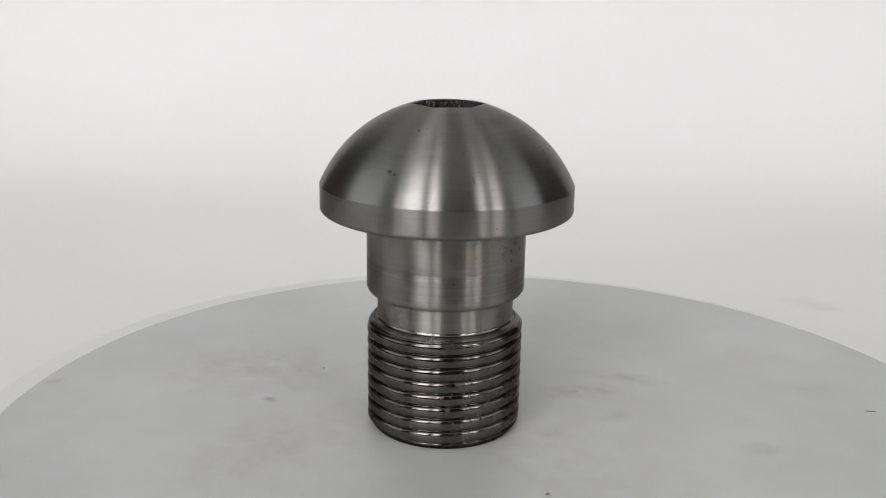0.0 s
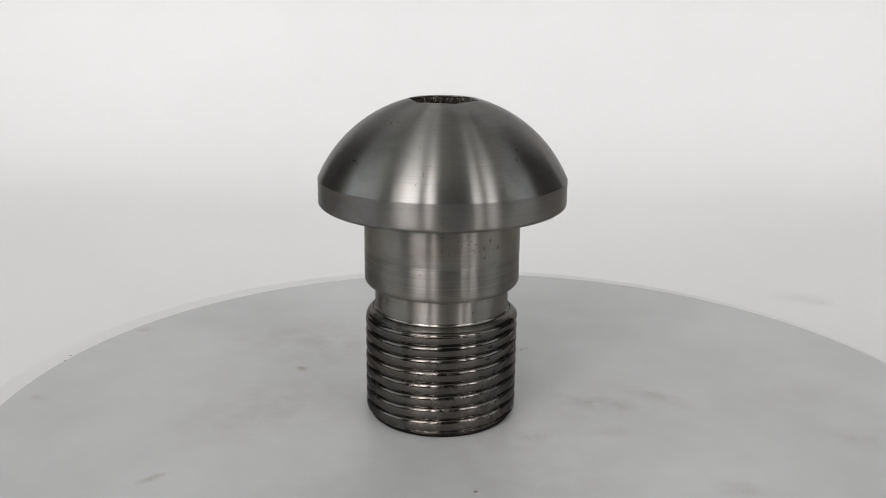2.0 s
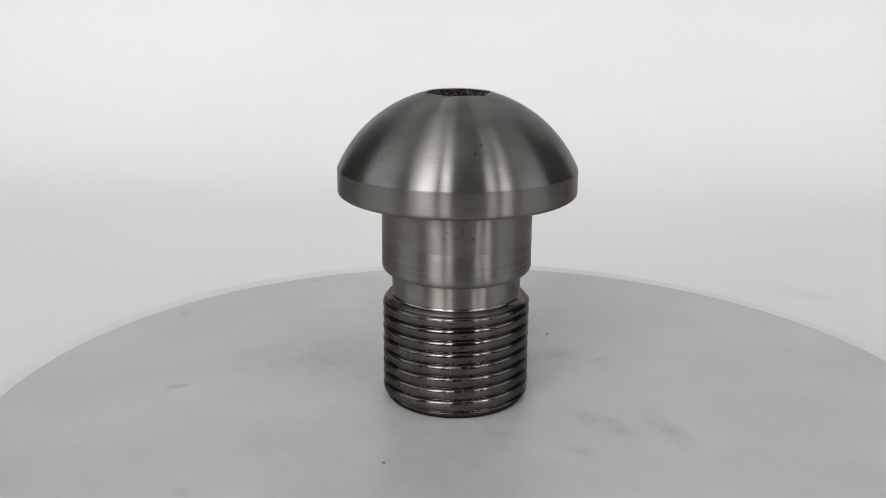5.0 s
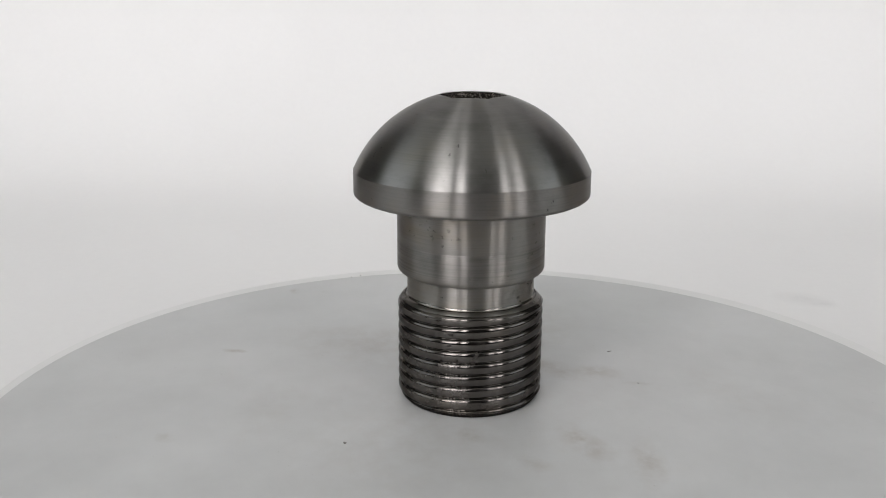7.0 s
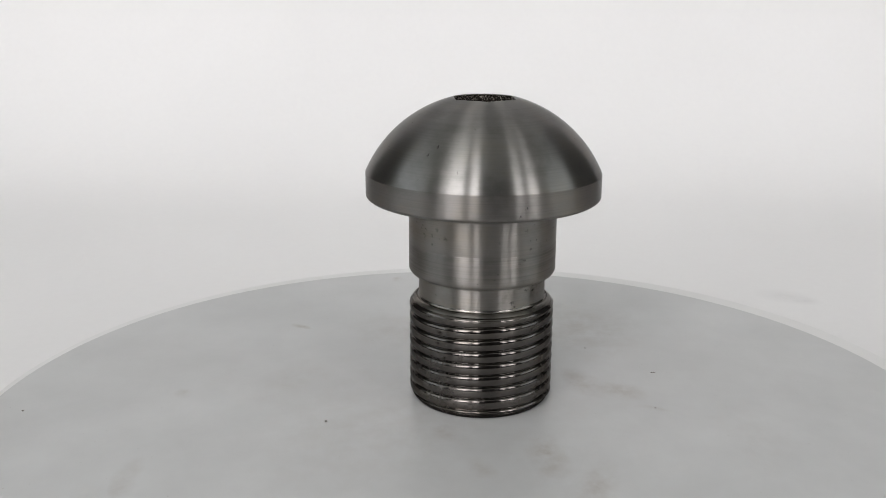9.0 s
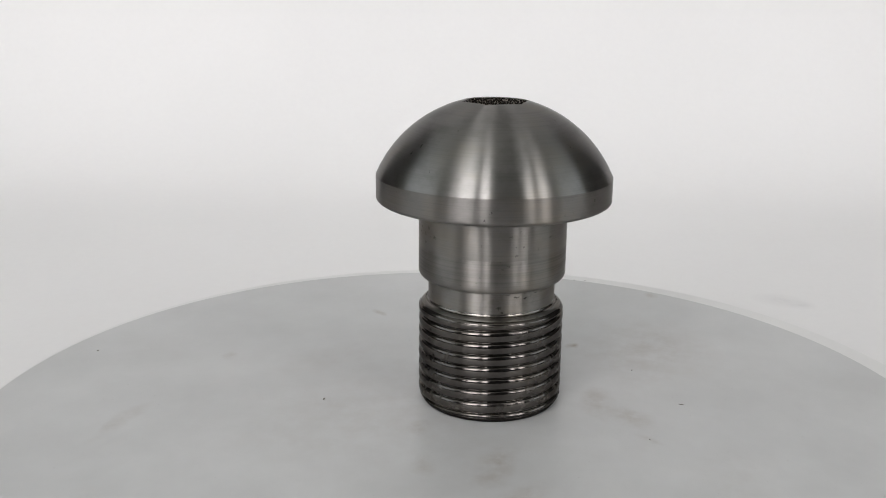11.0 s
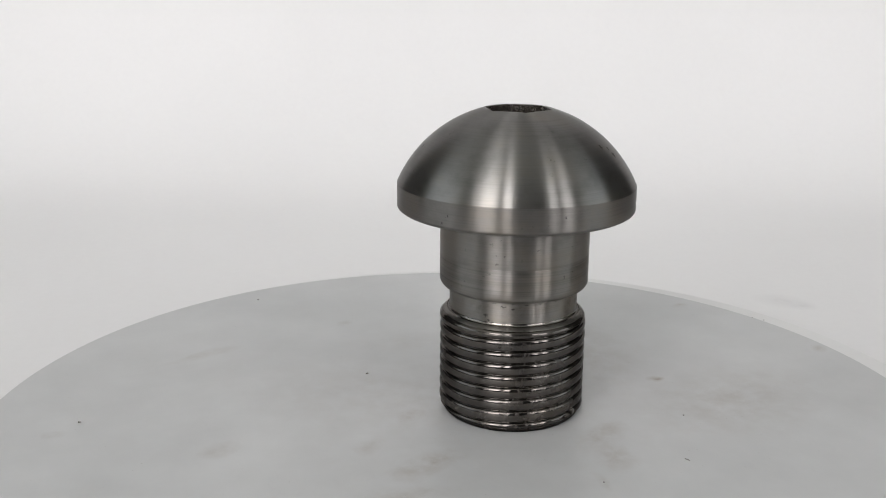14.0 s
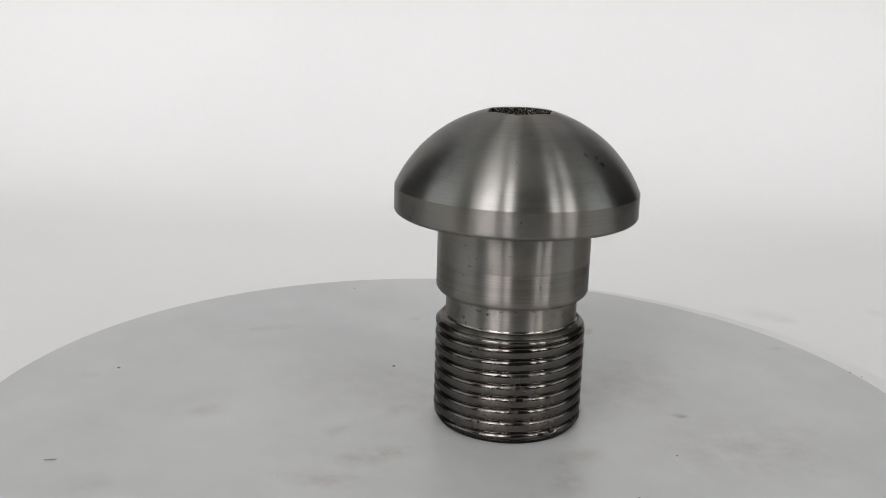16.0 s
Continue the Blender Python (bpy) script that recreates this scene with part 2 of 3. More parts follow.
def plain(name, base, rough, spread=0.06, scale=8.0, fine=120.0, relief=0.1, depth=0.001, spec=0.5, smears=()):
    """Painted or plastic surface with two scales of unevenness."""
    m, n, b = material(name)
    co = n.nodes.new("ShaderNodeTexCoord").outputs["Object"]
    big, small = noise_node(n, co, scale, 4.0), noise_node(n, co, fine, 3.0)
    mix = maths(n, "ADD", maths(n, "MULTIPLY", big, 0.7), maths(n, "MULTIPLY", small, 0.3))
    col = ramp(n, mix, [(0.3, tuple(c * (1 - spread) for c in base)), (0.7, tuple(min(1, c * (1 + spread)) for c in base))])
    for x, y, a, w, turn, k in smears:
        v = mapped(n, co, (a, w, 1), (x, y, 0), (0, 0, radians(turn)), "TEXTURE")
        gr = n.nodes.new("ShaderNodeTexGradient")
        gr.gradient_type = "SPHERICAL"
        n.links.new(v, gr.inputs[0])
        col = blend(n, maths(n, "MULTIPLY", maths(n, "MULTIPLY", gr.outputs["Fac"], small), k), col, tuple(c * 0.5 for c in base))
    n.links.new(col, b.inputs["Base Color"])
    n.links.new(maths(n, "ADD", rough - 0.05, maths(n, "MULTIPLY", small, 0.1)), b.inputs["Roughness"])
    b.inputs["Specular IOR Level"].default_value = spec
    n.links.new(bump(n, small, relief, depth), b.inputs["Normal"])
    return m


# smudges and broad darker patches on the platter: x, y, half length, half width, turn, strength (metres, degrees)
SMUDGES_AND_PATCHES = [
    (0.0225, 0.0165, 0.0137, 0.0056, 10, 0.53),
    (0.0350, 0.0270, 0.0137, 0.0059, -15, 0.48),
    (-0.0215, 0.0250, 0.0119, 0.0059, 25, 0.50),
    (-0.0172, 0.0356, 0.0081, 0.0059, 60, 0.48),
    (-0.0074, 0.0430, 0.0045, 0.0018, 80, 0.42),
    (0.0304, 0.0021, 0.0065, 0.0035, 30, 0.35),
    (0.0139, -0.0088, 0.0050, 0.0035, 0, 0.35),
    # broad soft darker patch to one side of the centre
    (-0.0668, 0.0243, 0.0340, 0.0230, 15, 0.34),
    (-0.0527, -0.0231, 0.0340, 0.0200, 60, 0.28),
    (0.0633, -0.0138, 0.0060, 0.0040, 20, 0.36),
    (0.0484, -0.0751, 0.0140, 0.0030, 10, 0.34),
    (-0.0572, 0.0027, 0.0030, 0.0020, 0, 0.56),
    (-0.1077, -0.0423, 0.0035, 0.0025, 0, 0.56),
    (-0.0540, -0.0637, 0.0040, 0.0016, 80, 0.70),
    (0.0000, -0.0800, 0.0035, 0.0025, 0, 0.42),
    (-0.1170, 0.0103, 0.0045, 0.0030, 30, 0.42),
    (-0.0577, 0.0042, 0.0028, 0.0014, 10, 0.75),
    (0.0856, 0.0230, 0.0070, 0.0050, 0, 0.31),
    (0.0960, -0.0411, 0.0030, 0.0022, 0, 0.42),
    (0.0700, 0.0450, 0.0200, 0.0090, 40, 0.14),
    (0.0050, 0.0650, 0.0260, 0.0120, 5, 0.14),
    (-0.0100, -0.0560, 0.0220, 0.0110, -20, 0.14),
    # two large, faintly darker patches round the middle of the platter
    (-0.0050, -0.0050, 0.0780, 0.0620, 20, 0.11),
    (0.0180, -0.0300, 0.0400, 0.0280, -30, 0.12),
]


def platter_acrylic():
    """Frosted white acrylic, handled for years: grey smears, faint tea-coloured stains, broad darker patches, dust."""
    m, n, b = material("frosted_acrylic")
    co = n.nodes.new("ShaderNodeTexCoord").outputs["Object"]
    warp = n.nodes.new("ShaderNodeTexNoise")
    warp.inputs["Scale"].default_value, warp.inputs["Detail"].default_value = 95.0, 4.0
    n.links.new(co, warp.inputs["Vector"])
    off = n.nodes.new("ShaderNodeVectorMath")
    off.operation = "MULTIPLY_ADD"
    n.links.new(warp.outputs["Color"], off.inputs[0])
    off.inputs[1].default_value = (0.006, 0.006, 0)
    off.inputs[2].default_value = (-0.003, -0.003, 0)
    add = n.nodes.new("ShaderNodeVectorMath")
    n.links.new(co, add.inputs[0])
    n.links.new(off.outputs[0], add.inputs[1])
    total = None
    for x, y, a, w, turn, s in SMUDGES_AND_PATCHES:
        v = mapped(n, add.outputs[0], (a, w, 1), (x, y, 0), (0, 0, radians(turn)), "TEXTURE")
        gr = n.nodes.new("ShaderNodeTexGradient")
        gr.gradient_type = "SPHERICAL"
        n.links.new(v, gr.inputs[0])
        one = maths(n, "MULTIPLY", gr.outputs["Fac"], s)
        total = one if total is None else maths(n, "ADD", total, one)
    broken = ramp(n, noise_node(n, co, 160.0, 5.0, 0.65), [(0.35, 0.15), (0.65, 1.0)])
    marks_mask = maths(n, "MULTIPLY", total, broken, True)
    cloud = noise_node(n, co, 26.0, 5.0, 0.6)
    dust = ramp(n, noise_node(n, co, 1100.0, 1.0), [(0.77, 0.0), (0.80, 1.0)])
    col = ramp(n, cloud, [(0.3, (0.515, 0.522, 0.518)), (0.7, (0.602, 0.608, 0.604))])
    col = blend(n, marks_mask, col, (0.27, 0.22, 0.165))
    col = blend(n, maths(n, "MULTIPLY", dust, 0.35), col, (0.25, 0.23, 0.2))
    n.links.new(col, b.inputs["Base Color"])
    n.links.new(maths(n, "ADD", 0.38, maths(n, "MULTIPLY", cloud, 0.12)), b.inputs["Roughness"])
    b.inputs["IOR"].default_value = 1.58
    b.inputs["Specular IOR Level"].default_value = 0.58
    b.inputs["Subsurface Weight"].default_value = 0.15
    b.inputs["Subsurface Radius"].default_value = (0.004, 0.004, 0.004)
    b.inputs["Subsurface Scale"].default_value = 1.0
    n.links.new(bump(n, noise_node(n, co, 420.0, 3.0), 0.05, 0.0004), b.inputs["Normal"])
    return m


ACRYLIC = platter_acrylic()
RIM_PLASTIC = plain("white_rim_plastic", (0.80, 0.80, 0.79), 0.4, 0.03, 30, 300, 0.05, 0.0004)
BASE_PLASTIC = plain("white_base_plastic", (0.70, 0.70, 0.69), 0.45, 0.04, 20, 300, 0.05, 0.0004)
PAPER = plain("white_backdrop_paper", (0.885, 0.878, 0.875), 0.8, 0.02, 4.0, 240.0, 0.08, 0.0006, 0.25, [(0.150, 0.236, 0.016, 0.012, -25, 0.3), (0.158, 0.229, 0.008, 0.007, 0, 0.25), (0.209, 0.245, 0.007, 0.009, 20, 0.25)])
DARK_PAINT = plain("charcoal_wall_paint", (0.035, 0.034, 0.033), 0.7, 0.1, 2.0, 90.0, 0.1, 0.002)
SIDE_PAINT = plain("green_wall_paint", (0.56, 0.62, 0.565), 0.75, 0.06, 2.0, 90.0, 0.1, 0.002)
WALL_PAINT = plain("grey_wall_paint", (0.07, 0.068, 0.066), 0.75, 0.06, 2.0, 90.0, 0.1, 0.002)
CEIL_PAINT = plain("ceiling_paint", (0.78, 0.81, 0.78), 0.85, 0.05, 2.0, 90.0, 0.1, 0.002)
FLOOR_TILE = plain("dark_floor", (0.10, 0.095, 0.09), 0.5, 0.15, 3.0, 60.0, 0.1, 0.002)
FRAME_PAINT = plain("window_frame_paint", (0.22, 0.22, 0.215), 0.5, 0.05, 10, 200, 0.05, 0.001)
TABLE_WOOD = plain("table_board", (0.35, 0.27, 0.19), 0.5, 0.15, 9.0, 80.0, 0.1, 0.001)
LEG_STEEL = plain("table_leg_paint", (0.06, 0.06, 0.062), 0.45, 0.1, 9.0, 80.0, 0.1, 0.001)
GRIT = plain("dark_grit", (0.24, 0.225, 0.21), 0.6, 0.3, 900, 3000, 0.3, 0.0002)

glass, gn, gb = material("window_glass")
gb.inputs["Roughness"].default_value, gb.inputs["IOR"].default_value = 0.02, 1.1
gb.inputs["Transmission Weight"].default_value = 1.0


# ---- building helpers ----
def part(name, bm, mat, parent=None, label="", smooth=True):
    me = bpy.data.meshes.new(name)
    bm.to_mesh(me)
    bm.free()
    for p in me.polygons:
        p.use_smooth = smooth
    me.materials.append(mat)
    ob = new(name, me)
    if parent is not None:
        ob.parent = parent
    if label:
        tagged(ob, label)
    return ob


def box(x0, x1, y0, y1, z0, z1, bevel=0.0):
    bm = bmesh.new()
    bmesh.ops.create_cube(bm, size=1)
    for v in bm.verts:
        v.co = ((x0 + x1) / 2 + v.co.x * (x1 - x0), (y0 + y1) / 2 + v.co.y * (y1 - y0), (z0 + z1) / 2 + v.co.z * (z1 - z0))
    if bevel:
        bmesh.ops.bevel(bm, geom=bm.edges[:], offset=bevel, segments=2, affect="EDGES")
    return bm


def lathe(rings, segments=240, cx=0.0, cy=0.0, cap_top=False, cap_bottom=False):
    """A body of revolution: rings are radius and height; a radius may be a function of the angle."""
    bm = bmesh.new()
    rows = []
    for rad, z in rings:
        row = []
        for i in range(segments):
            a = 2 * math.pi * i / segments
            r = rad(a) if callable(rad) else rad
            zz = z(a) if callable(z) else z
            row.append(bm.verts.new((cx + r * math.cos(a), cy + r * math.sin(a), zz)))
        rows.append(row)
    for lo, hi in zip(rows, rows[1:]):
        for i in range(segments):
            j = (i + 1) % segments
            bm.faces.new((lo[i], lo[j], hi[j], hi[i]))
    if cap_bottom:
        bm.faces.new(rows[0][::-1])
    if cap_top:
        bm.faces.new(rows[-1])
    return bm


def arc(r0, z0, r1, z1, bulge, steps=6):
    """Rings between two points of a profile, bulging outwards by a share of their distance."""
    out = []
    dr, dz = r1 - r0, z1 - z0
    for i in range(steps + 1):
        u = i / steps
        k = 4 * u * (1 - u) * bulge
        out.append((r0 + dr * u + dz * k, z0 + dz * u - dr * k))
    return out


# ---- the room ----
def wall_with_openings():
    """The wall with the windows: boards between the openings, a breast below, a lintel above."""
    group = tagged(new("wall_south"), "grey painted wall with tall windows", "wall", kind="structure")
    z0, z1 = WINDOW_Z
    y0, y1 = WALL_Y - 0.2, WALL_Y
    part("wall_breast", box(-3.0, 3.9, y0, y1, FLOOR_Z, z0), WALL_PAINT, group, smooth=False)
    part("wall_lintel", box(-3.0, 3.9, y0, y1, z1, CEIL_Z), WALL_PAINT, group, smooth=False)
    xs = [-3.0] + [x for p in PANES for x in p] + [3.9]
    for a, b in zip(xs[::2], xs[1::2]):
        part("wall_pier", box(a, b, y0, y1, z0, z1), WALL_PAINT, group, smooth=False)
    return group


def window(name, x0, x1):
    win = tagged(new(name), "daylit window with a grey painted frame", "window", kind="structure")
    z0, z1 = WINDOW_Z
    y0, y1 = WALL_Y - 0.11, WALL_Y - 0.06
    part("window_frame", box(x0, x0 + 0.03, y0, y1, z0, z1, 0.004), FRAME_PAINT, win, smooth=False)
    part("window_frame", box(x1 - 0.03, x1, y0, y1, z0, z1, 0.004), FRAME_PAINT, win, smooth=False)
    part("window_frame", box(x0 + 0.03, x1 - 0.03, y0, y1, z0, z0 + 0.03, 0.004), FRAME_PAINT, win, smooth=False)
    part("window_frame", box(x0 + 0.03, x1 - 0.03, y0, y1, z1 - 0.03, z1, 0.004), FRAME_PAINT, win, smooth=False)
    pane = part("pane", box(x0 + 0.03, x1 - 0.03, y0 + 0.02, y0 + 0.026, z0 + 0.03, z1 - 0.03), glass, win, smooth=False)
    pane.visible_shadow = False
    return win


def side_wall(name, x0, x1, window_name):
    """A side wall with one wide window in it, added unseen as fill light."""
    wall = tagged(new(name), "unseen pale green wall, lower part darkened for reflections, with added window", "wall", kind="structure")
    (y0, y1), (z0, z1) = SIDE_Y, SIDE_Z
    ya, yb = WALL_Y - 0.2, 0.9
    # lower part coloured dark grey only to darken the head band's reflections
    part("wall_breast", box(x0, x1, ya, yb, FLOOR_Z - 0.1, z0), WALL_PAINT, wall, smooth=False)
    part("wall_lintel", box(x0, x1, ya, yb, z1, CEIL_Z), SIDE_PAINT, wall, smooth=False)
    part("wall_pier", box(x0, x1, ya, y0, z0, z1), SIDE_PAINT, wall, smooth=False)
    part("wall_pier", box(x0, x1, y1, yb, z0, z1), SIDE_PAINT, wall, smooth=False)
    win = tagged(new(window_name), "added wide side window, unseen, giving faintly green fill light", "window", kind="structure")
    xm = (x0 + x1) / 2
    xa, xb = (xm - 0.03, xm + 0.02) if x0 < 0 else (xm - 0.02, xm + 0.03)
    part("window_frame", box(xa, xb, y0, y0 + 0.03, z0, z1, 0.004), FRAME_PAINT, win, smooth=False)
    part("window_frame", box(xa, xb, y1 - 0.03, y1, z0, z1, 0.004), FRAME_PAINT, win, smooth=False)
    part("window_frame", box(xa, xb, y0 + 0.03, y1 - 0.03, z0, z0 + 0.03, 0.004), FRAME_PAINT, win, smooth=False)
    part("window_frame", box(xa, xb, y0 + 0.03, y1 - 0.03, z1 - 0.03, z1, 0.004), FRAME_PAINT, win, smooth=False)
    pane = part("pane", box(xm - 0.003, xm + 0.003, y0 + 0.03, y1 - 0.03, z0 + 0.03, z1 - 0.03), glass, win, smooth=False)
    pane.visible_shadow = False


def room():
    tagged(part("floor", box(-3.0, 3.9, WALL_Y, 0.9, FLOOR_Z - 0.1, FLOOR_Z), FLOOR_TILE, smooth=False), "dark smooth floor of the workroom", "floor", kind="structure")
    tagged(part("ceiling", box(-3.2, 4.1, WALL_Y - 0.2, 1.1, CEIL_Z, CEIL_Z + 0.1), CEIL_PAINT, smooth=False), "pale grey painted ceiling", "ceiling", kind="structure")
    # north wall is out of view, set close and dark to shape the dome's reflections
    tagged(part("wall_north", box(-3.2, 4.1, 0.9, 1.1, FLOOR_Z - 0.1, CEIL_Z), DARK_PAINT, smooth=False), "unseen charcoal wall behind the table, added to darken reflections", "wall", kind="structure")
    side_wall("wall_west", -3.2, -3.0, "window_6")
    side_wall("wall_east", 3.9, 4.1, "window_7")
    wall_with_openings()
    for i, (x0, x1) in enumerate(PANES):
        window("window_%d" % (i + 1), x0, x1)


def work_table():
    t = tagged(new("table"), "plain wooden work table under the white backdrop", "table")
    part("tabletop", box(-0.75, 0.75, -0.42, 0.8, TABLE_Z - 0.032, TABLE_Z - 0.002, 0.003), TABLE_WOOD, t, smooth=False)
    for x in (-0.7, 0.7):
        for y in (-0.37, 0.75):
            part("leg", box(x - 0.025, x + 0.025, y - 0.025, y + 0.025, FLOOR_Z, TABLE_Z - 0.032, 0.003), LEG_STEEL, t, smooth=False)
    return t


HALF_BACKDROP = 0.52
BEND_Y = 0.425


def backdrop():
    """One sheet of white paper: flat on the table, swept up behind in a soft bend."""
    bend = 0.20
    path = [(-0.40 + i * (BEND_Y + 0.40) / 24, TABLE_Z) for i in range(25)]
    for i in range(1, 17):
        a = math.pi / 2 * i / 16
        path.append((BEND_Y + bend * math.sin(a), TABLE_Z + bend * (1 - math.cos(a))))
    path += [(BEND_Y + bend, TABLE_Z + bend + 0.9 * i / 12) for i in range(1, 13)]
    bm = bmesh.new()
    rows = []
    for k, (y, z) in enumerate(path):
        row = []
        for i in range(41):
            x = -HALF_BACKDROP + 2 * HALF_BACKDROP * i / 40
            lift = 0.0025 * noise.noise((x * 3.0, y * 3.0, z * 2.0)) if k > 24 else 0.0
            row.append(bm.verts.new((x, y + lift, z)))
        rows.append(row)
    for lo, hi in zip(rows, rows[1:]):
        for i in range(40):
            bm.faces.new((lo[i], lo[i + 1], hi[i + 1], hi[i]))
    ob = part("backdrop", bm, PAPER)
    thick = ob.modifiers.new("thickness", "SOLIDIFY")
    thick.thickness, thick.offset = 0.0008, -1
    return tagged(ob, "seamless white paper backdrop swept up behind the turntable", "backdrop", kind="structure")


# ---- the turntable ----
R_DISC = 0.1270
CX, CY = -0.0027, -0.0036


def turntable():
    t = tagged(new("turntable"), "white electric display turntable with a smudged frosted platter", "turntable")
    part("base", lathe([(0.094, TABLE_Z)] + arc(0.097, TABLE_Z + 0.002, 0.094, -0.014, 0.05) + [(0.088, -0.012)], 120, cap_top=True, cap_bottom=True), BASE_PLASTIC, t)
    platter = new("platter")
    platter.parent = t
    rim = [(R_DISC - 0.004, -0.0095), (R_DISC - 0.001, -0.0085), (R_DISC, -0.006), (R_DISC, -0.0018)] + arc(R_DISC, -0.0018, R_DISC - 0.0012, -0.0005, 0.2, 5)
    part("rim", lathe([(0.03, -0.0095)] + rim + [(R_DISC - 0.012, -0.0004)], 360, CX, CY, cap_bottom=True), RIM_PLASTIC, platter, "white plastic rim")
    part("sheet", lathe([(R_SHEET, -0.0006), (R_SHEET, -0.0002)] + arc(R_SHEET, -0.0002, R_SHEET - 0.0003, 0.0, 0.2, 3) + [(r, 0.0) for r in (0.1, 0.07, 0.04, 0.01)], 360, SX, SY, cap_top=True), ACRYLIC, platter, "frosted acrylic top sheet with grey smudges")
    return t, platter


R_SHEET, SX, SY = 0.1225, 0.0007, -0.0051


# ---- the bolt ----
MM = 0.001
HEX_AF = 14.7
HEX_TURN = radians(11)


def hex_radius(a, half):
    u = (a - HEX_TURN + math.pi / 6) % (math.pi / 3) - math.pi / 6
    return half / math.cos(u)


def bolt():
    b = tagged(new("bolt"), "turned steel dome-head bolt with hex socket, standing on the turntable", "bolt")
    sphere_r, sphere_z = 32.35, 59.8 - 13.1

    def dome_z(r):
        return min(77.98, math.sqrt(sphere_r ** 2 - r * r) + sphere_z)

    seg = 288
    # dome: from the hexagonal mouth out to the shoulder
    rings = []
    for k in range(37):
        u = (k / 36) ** 1.7

        def rad(a, u=u):
            inner = hex_radius(a + math.pi / 6, HEX_AF / 2 + 0.15)
            return (inner * (1 - u) + 29.575 * u) * MM

        def height(a, rad=rad):
            return dome_z(rad(a) / MM) * MM

        rings.append((rad, height))
    rings = rings[::-1]
    mouth = [(lambda a, d=d: hex_radius(a + math.pi / 6, HEX_AF / 2 + d) * MM,
              lambda a, d=d, h=h: (dome_z(hex_radius(a + math.pi / 6, HEX_AF / 2 + 0.15)) - h) * MM) for d, h in ((0.07, 0.02), (0.0, 0.15))]
    head = part("head", lathe(rings + mouth, seg), STEEL_HEAD, b, "brushed dome with faint scratches")
    wall = [(lambda a, d=d: hex_radius(a + math.pi / 6, HEX_AF / 2 - d) * MM, h * MM) for d, h in ((0.0, 78.9 - 0.6), (0.02, 76), (0.02, 72), (0.05, 66))]
    wall[0] = (wall[0][0], lambda a: (dome_z(hex_radius(a + math.pi / 6, HEX_AF / 2 + 0.15)) - 0.15) * MM)
    part("hex_socket", lathe(wall[::-1], seg, cap_bottom=True), SOCKET, b, "dark gritty hexagonal socket", smooth=False)
    band = [(18.8, 53.1), (27.2, 52.95)] + arc(27.5, 52.95, 29.2, 53.55, 0.10, 4) + arc(29.25, 53.58, 29.6, 54.3, 0.14, 4) + [(29.6, 56), (29.6, 58), (29.6, 59.6), (29.6, 59.7), (29.58, 59.79), (29.56, 59.82)]
    part("head_band", lathe([(r * MM, z * MM) for r, z in band], seg), STEEL_BAND, b, "turned steel band below the dome")
    collar = [(16.2, 33.3), (17.0, 33.45)] + arc(17.2, 33.5, 18.8, 35.0, 0.14, 6) + [(18.8, 36.5), (18.8, 40), (18.8, 41.55), (18.78, 41.62), (18.8, 41.7), (18.8, 42.0), (18.775, 42.08), (18.775, 42.12), (18.8, 42.2), (18.8, 47), (18.8, 52.0)] + arc(18.8, 52.2, 19.5, 53.12, -0.15, 4)
    part("collar", lathe([(r * MM, z * MM) for r, z in collar], seg), STEEL_COLLAR, b, "pitted steel collar with turning marks")
    neck = [(16.27, 28.0), (16.27, 29), (16.27, 31), (16.27, 33.4)]
    fillet = arc(16.85, 27.25, 16.27, 28.02, -0.14, 8)
    shoulder = arc(17.86, 26.6, 16.92, 27.36, 0.05, 8)
    part("shoulder", lathe([(r * MM, z * MM) for r, z in shoulder], seg), STEEL_SHOULDER, b, "scuffed brighter run-out shoulder above the thread")
    part("fillet", lathe([(r * MM, z * MM) for r, z in fillet], seg), STEEL_FILLET, b, "bright fillet at the foot of the neck")
    part("neck", lathe([(r * MM, z * MM) for r, z in neck], seg), STEEL_NECK, b, "plain turned neck")
    foot = [(16.6, 0.0), (17.25, 0.0), (17.4, 0.08), (17.8, 0.6), (18.1, 1.2), (17.6, 1.4)]
    part("foot", lathe([(r * MM, z * MM) for r, z in foot], seg, cap_bottom=True), STEEL_FOOT, b, "near-black gritty foot chamfer")
    part("thread", thread_mesh(), STEEL_THREAD, b, "dark oily screw thread")
    return b


PITCH = 3.1
THREAD_R = 18.7
THREAD_TOP = 27.6
THREAD_PHASE = 0.235
# nicks in the thread: angle, height, half width, half height, depth
NICKS = [(113.3, 2.9, 0.7, 0.6, 0.8), (104.0, 2.1, 0.5, 0.5, 0.7), (206.0, 3.4, 0.6, 0.5, 0.5)]


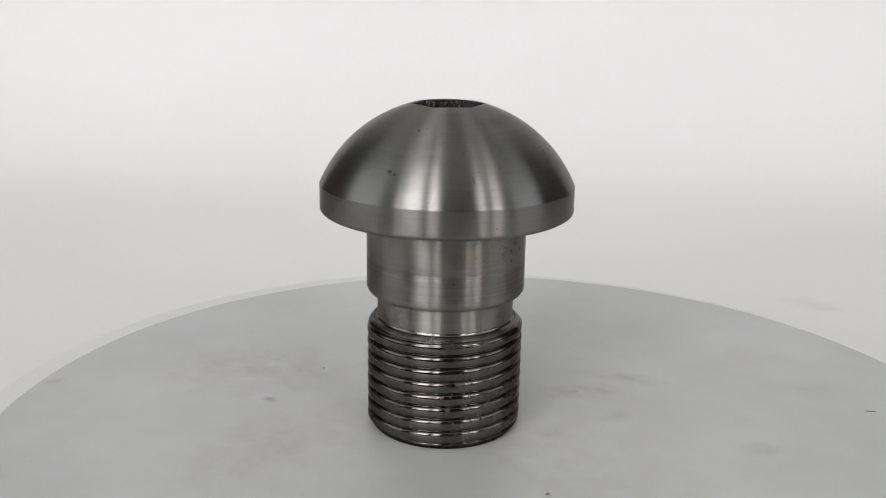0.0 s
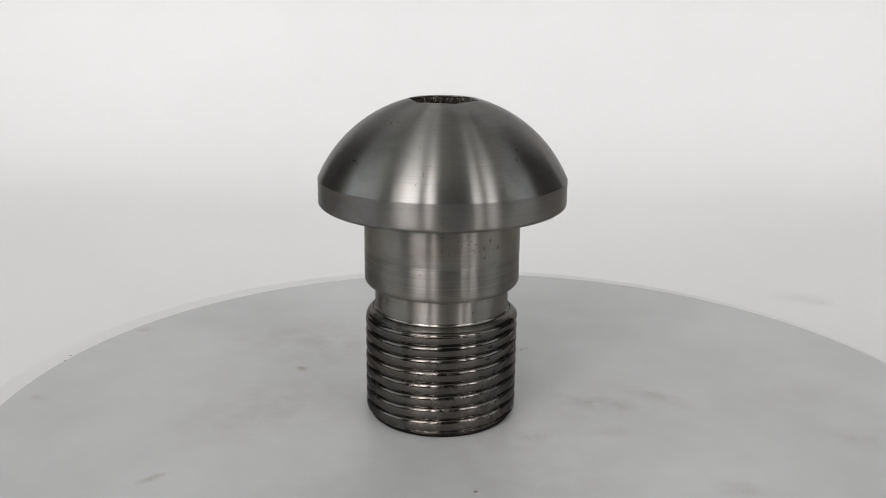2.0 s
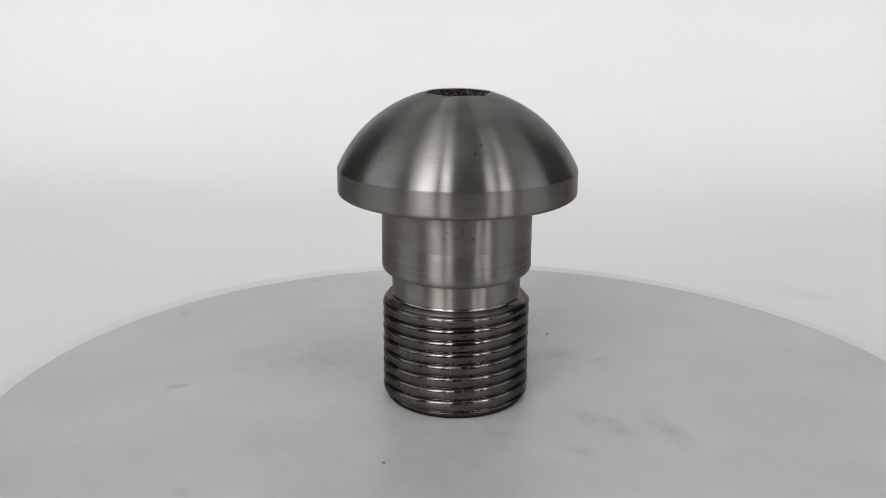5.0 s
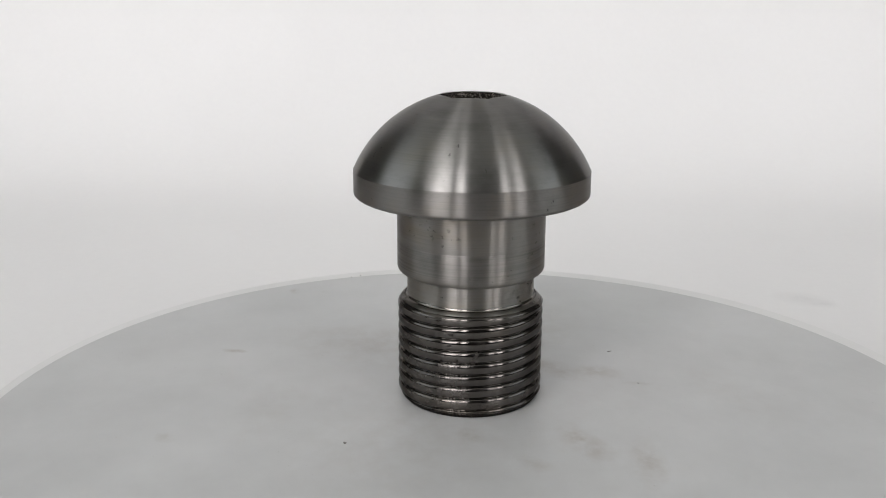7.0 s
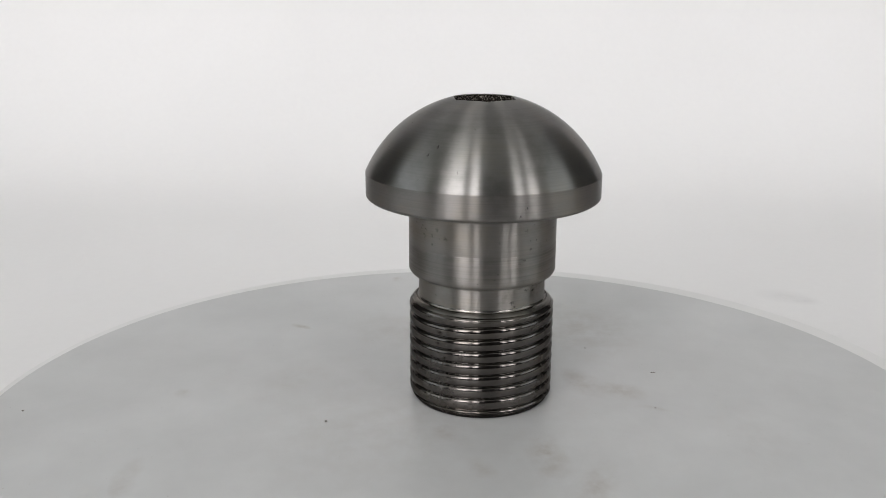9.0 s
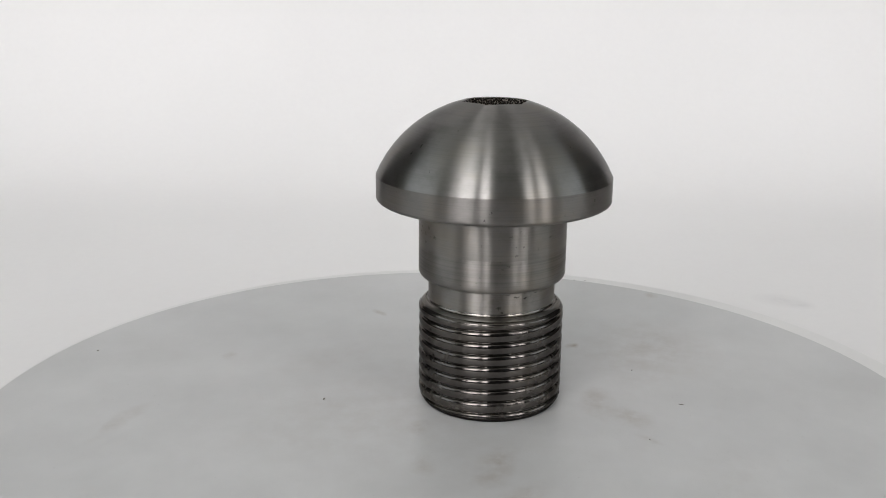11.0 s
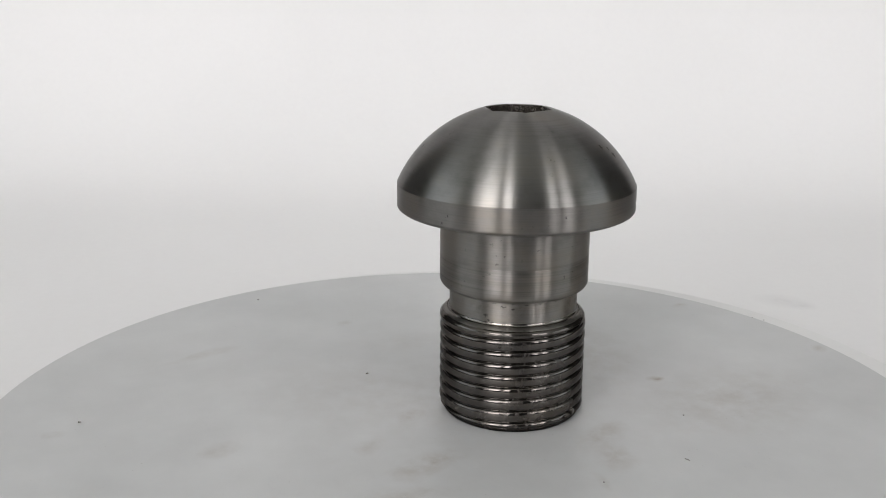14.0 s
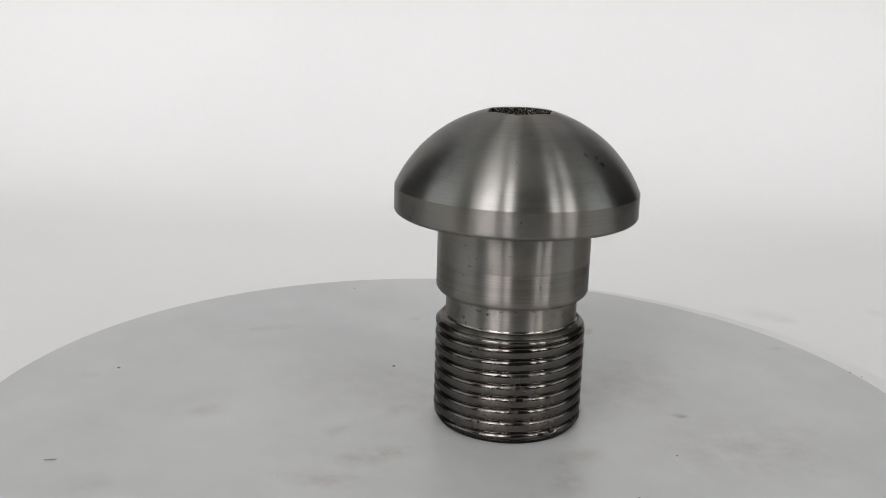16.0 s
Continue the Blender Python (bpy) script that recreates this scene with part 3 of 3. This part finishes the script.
def thread_mesh():
    """A right-hand helix: rounded crest, narrower root, a chamfer at the foot and a run-out at the top."""
    segs, steps = 216, 330
    bm = bmesh.new()
    rows = []
    for k in range(steps + 1):
        z = 0.8 + (THREAD_TOP - 0.8) * k / steps
        row = []
        for i in range(segs):
            a = 2 * math.pi * i / segs
            u = (z / PITCH - a / (2 * math.pi) + THREAD_PHASE) % 1.0
            d = abs(u - 0.5) * 2            # 1 at the root, 0 at the crest
            w = min(1.0, max(0.0, (d - 0.82) / 0.16))
            depth = 0.30 * d * d + 0.40 * d ** 5 + 0.09 * w * w * (3 - 2 * w)
            r = THREAD_R - depth
            r = min(r, 16.95 + z * 0.85)
            for at, low, wide, tall, deep in NICKS:
                off = (a - radians(at) + math.pi) % (2 * math.pi) - math.pi
                r -= deep * math.exp(-(off * THREAD_R / wide) ** 2 - ((z - low) / tall) ** 2)
            over = z - (THREAD_TOP - 1.8)
            if over > 0:                    # run-out shoulder
                r = min(r, THREAD_R - 0.25 - 2.2 * (over / 1.8) ** 1.6)
            row.append(bm.verts.new((r * MM * math.cos(a), r * MM * math.sin(a), z * MM)))
        rows.append(row)
    for lo, hi in zip(rows, rows[1:]):
        for i in range(segs):
            j = (i + 1) % segs
            bm.faces.new((lo[i], lo[j], hi[j], hi[i]))
    bm.faces.new(rows[0][::-1])
    return bm


# ---- build ----
room()
work_table()
backdrop()
TURNTABLE, PLATTER = turntable()
BOLT = bolt()

# grit lying on the platter: x, y, length, width, turn
GRIT_AT = [
    (0.0121, -0.0388, 0.0006, 0.00035, 20),
    (0.0965, 0.0108, 0.0018, 0.00025, 0),
    (-0.1204, -0.0206, 0.0003, 0.00022, 0),
    (-0.1218, -0.0170, 0.0004, 0.0002, 40),
    (-0.0475, 0.0253, 0.0003, 0.00025, 0),
    (-0.0313, 0.0440, 0.0009, 0.0002, 100),
    (0.0168, -0.1163, 0.0004, 0.0003, 0),
    (0.0890, -0.0450, 0.0005, 0.0004, 0),
    (-0.0074, 0.0430, 0.0003, 0.0002, 70),
]


def grit(platter):
    for x, y, a, w, turn in GRIT_AT:
        bm = bmesh.new()
        bmesh.ops.create_icosphere(bm, subdivisions=1, radius=1)
        for v in bm.verts:
            k = 1 + 0.35 * noise.noise((v.co.x * 2 + x * 900, v.co.y * 2 + y * 900, v.co.z * 2))
            v.co = (v.co.x * a * k, v.co.y * w * k, (v.co.z * 0.6 * k + 0.5) * min(a, w))
        ob = part("grit", bm, GRIT, platter)
        ob.matrix_basis = pose(x, y, 0, 0, 0, turn)


grit(PLATTER)


# ---- what turns ----
BOLT_AT = (-0.01247, -0.00273)


def motions():
    spin, sit = [], []
    for k in range(33):
        t = k * 0.5
        th = -0.18718 * t + 0.0001775 * t * t
        spin.append((t, pose(0, 0, 0, 0, 0, math.degrees(th))))
        x = BOLT_AT[0] * math.cos(th) - BOLT_AT[1] * math.sin(th)
        y = BOLT_AT[0] * math.sin(th) + BOLT_AT[1] * math.cos(th)
        sit.append((t, pose(x, y, 0.0, 0, 0, math.degrees(th))))
    walk(PLATTER, spin)
    walk(BOLT, sit)


motions()
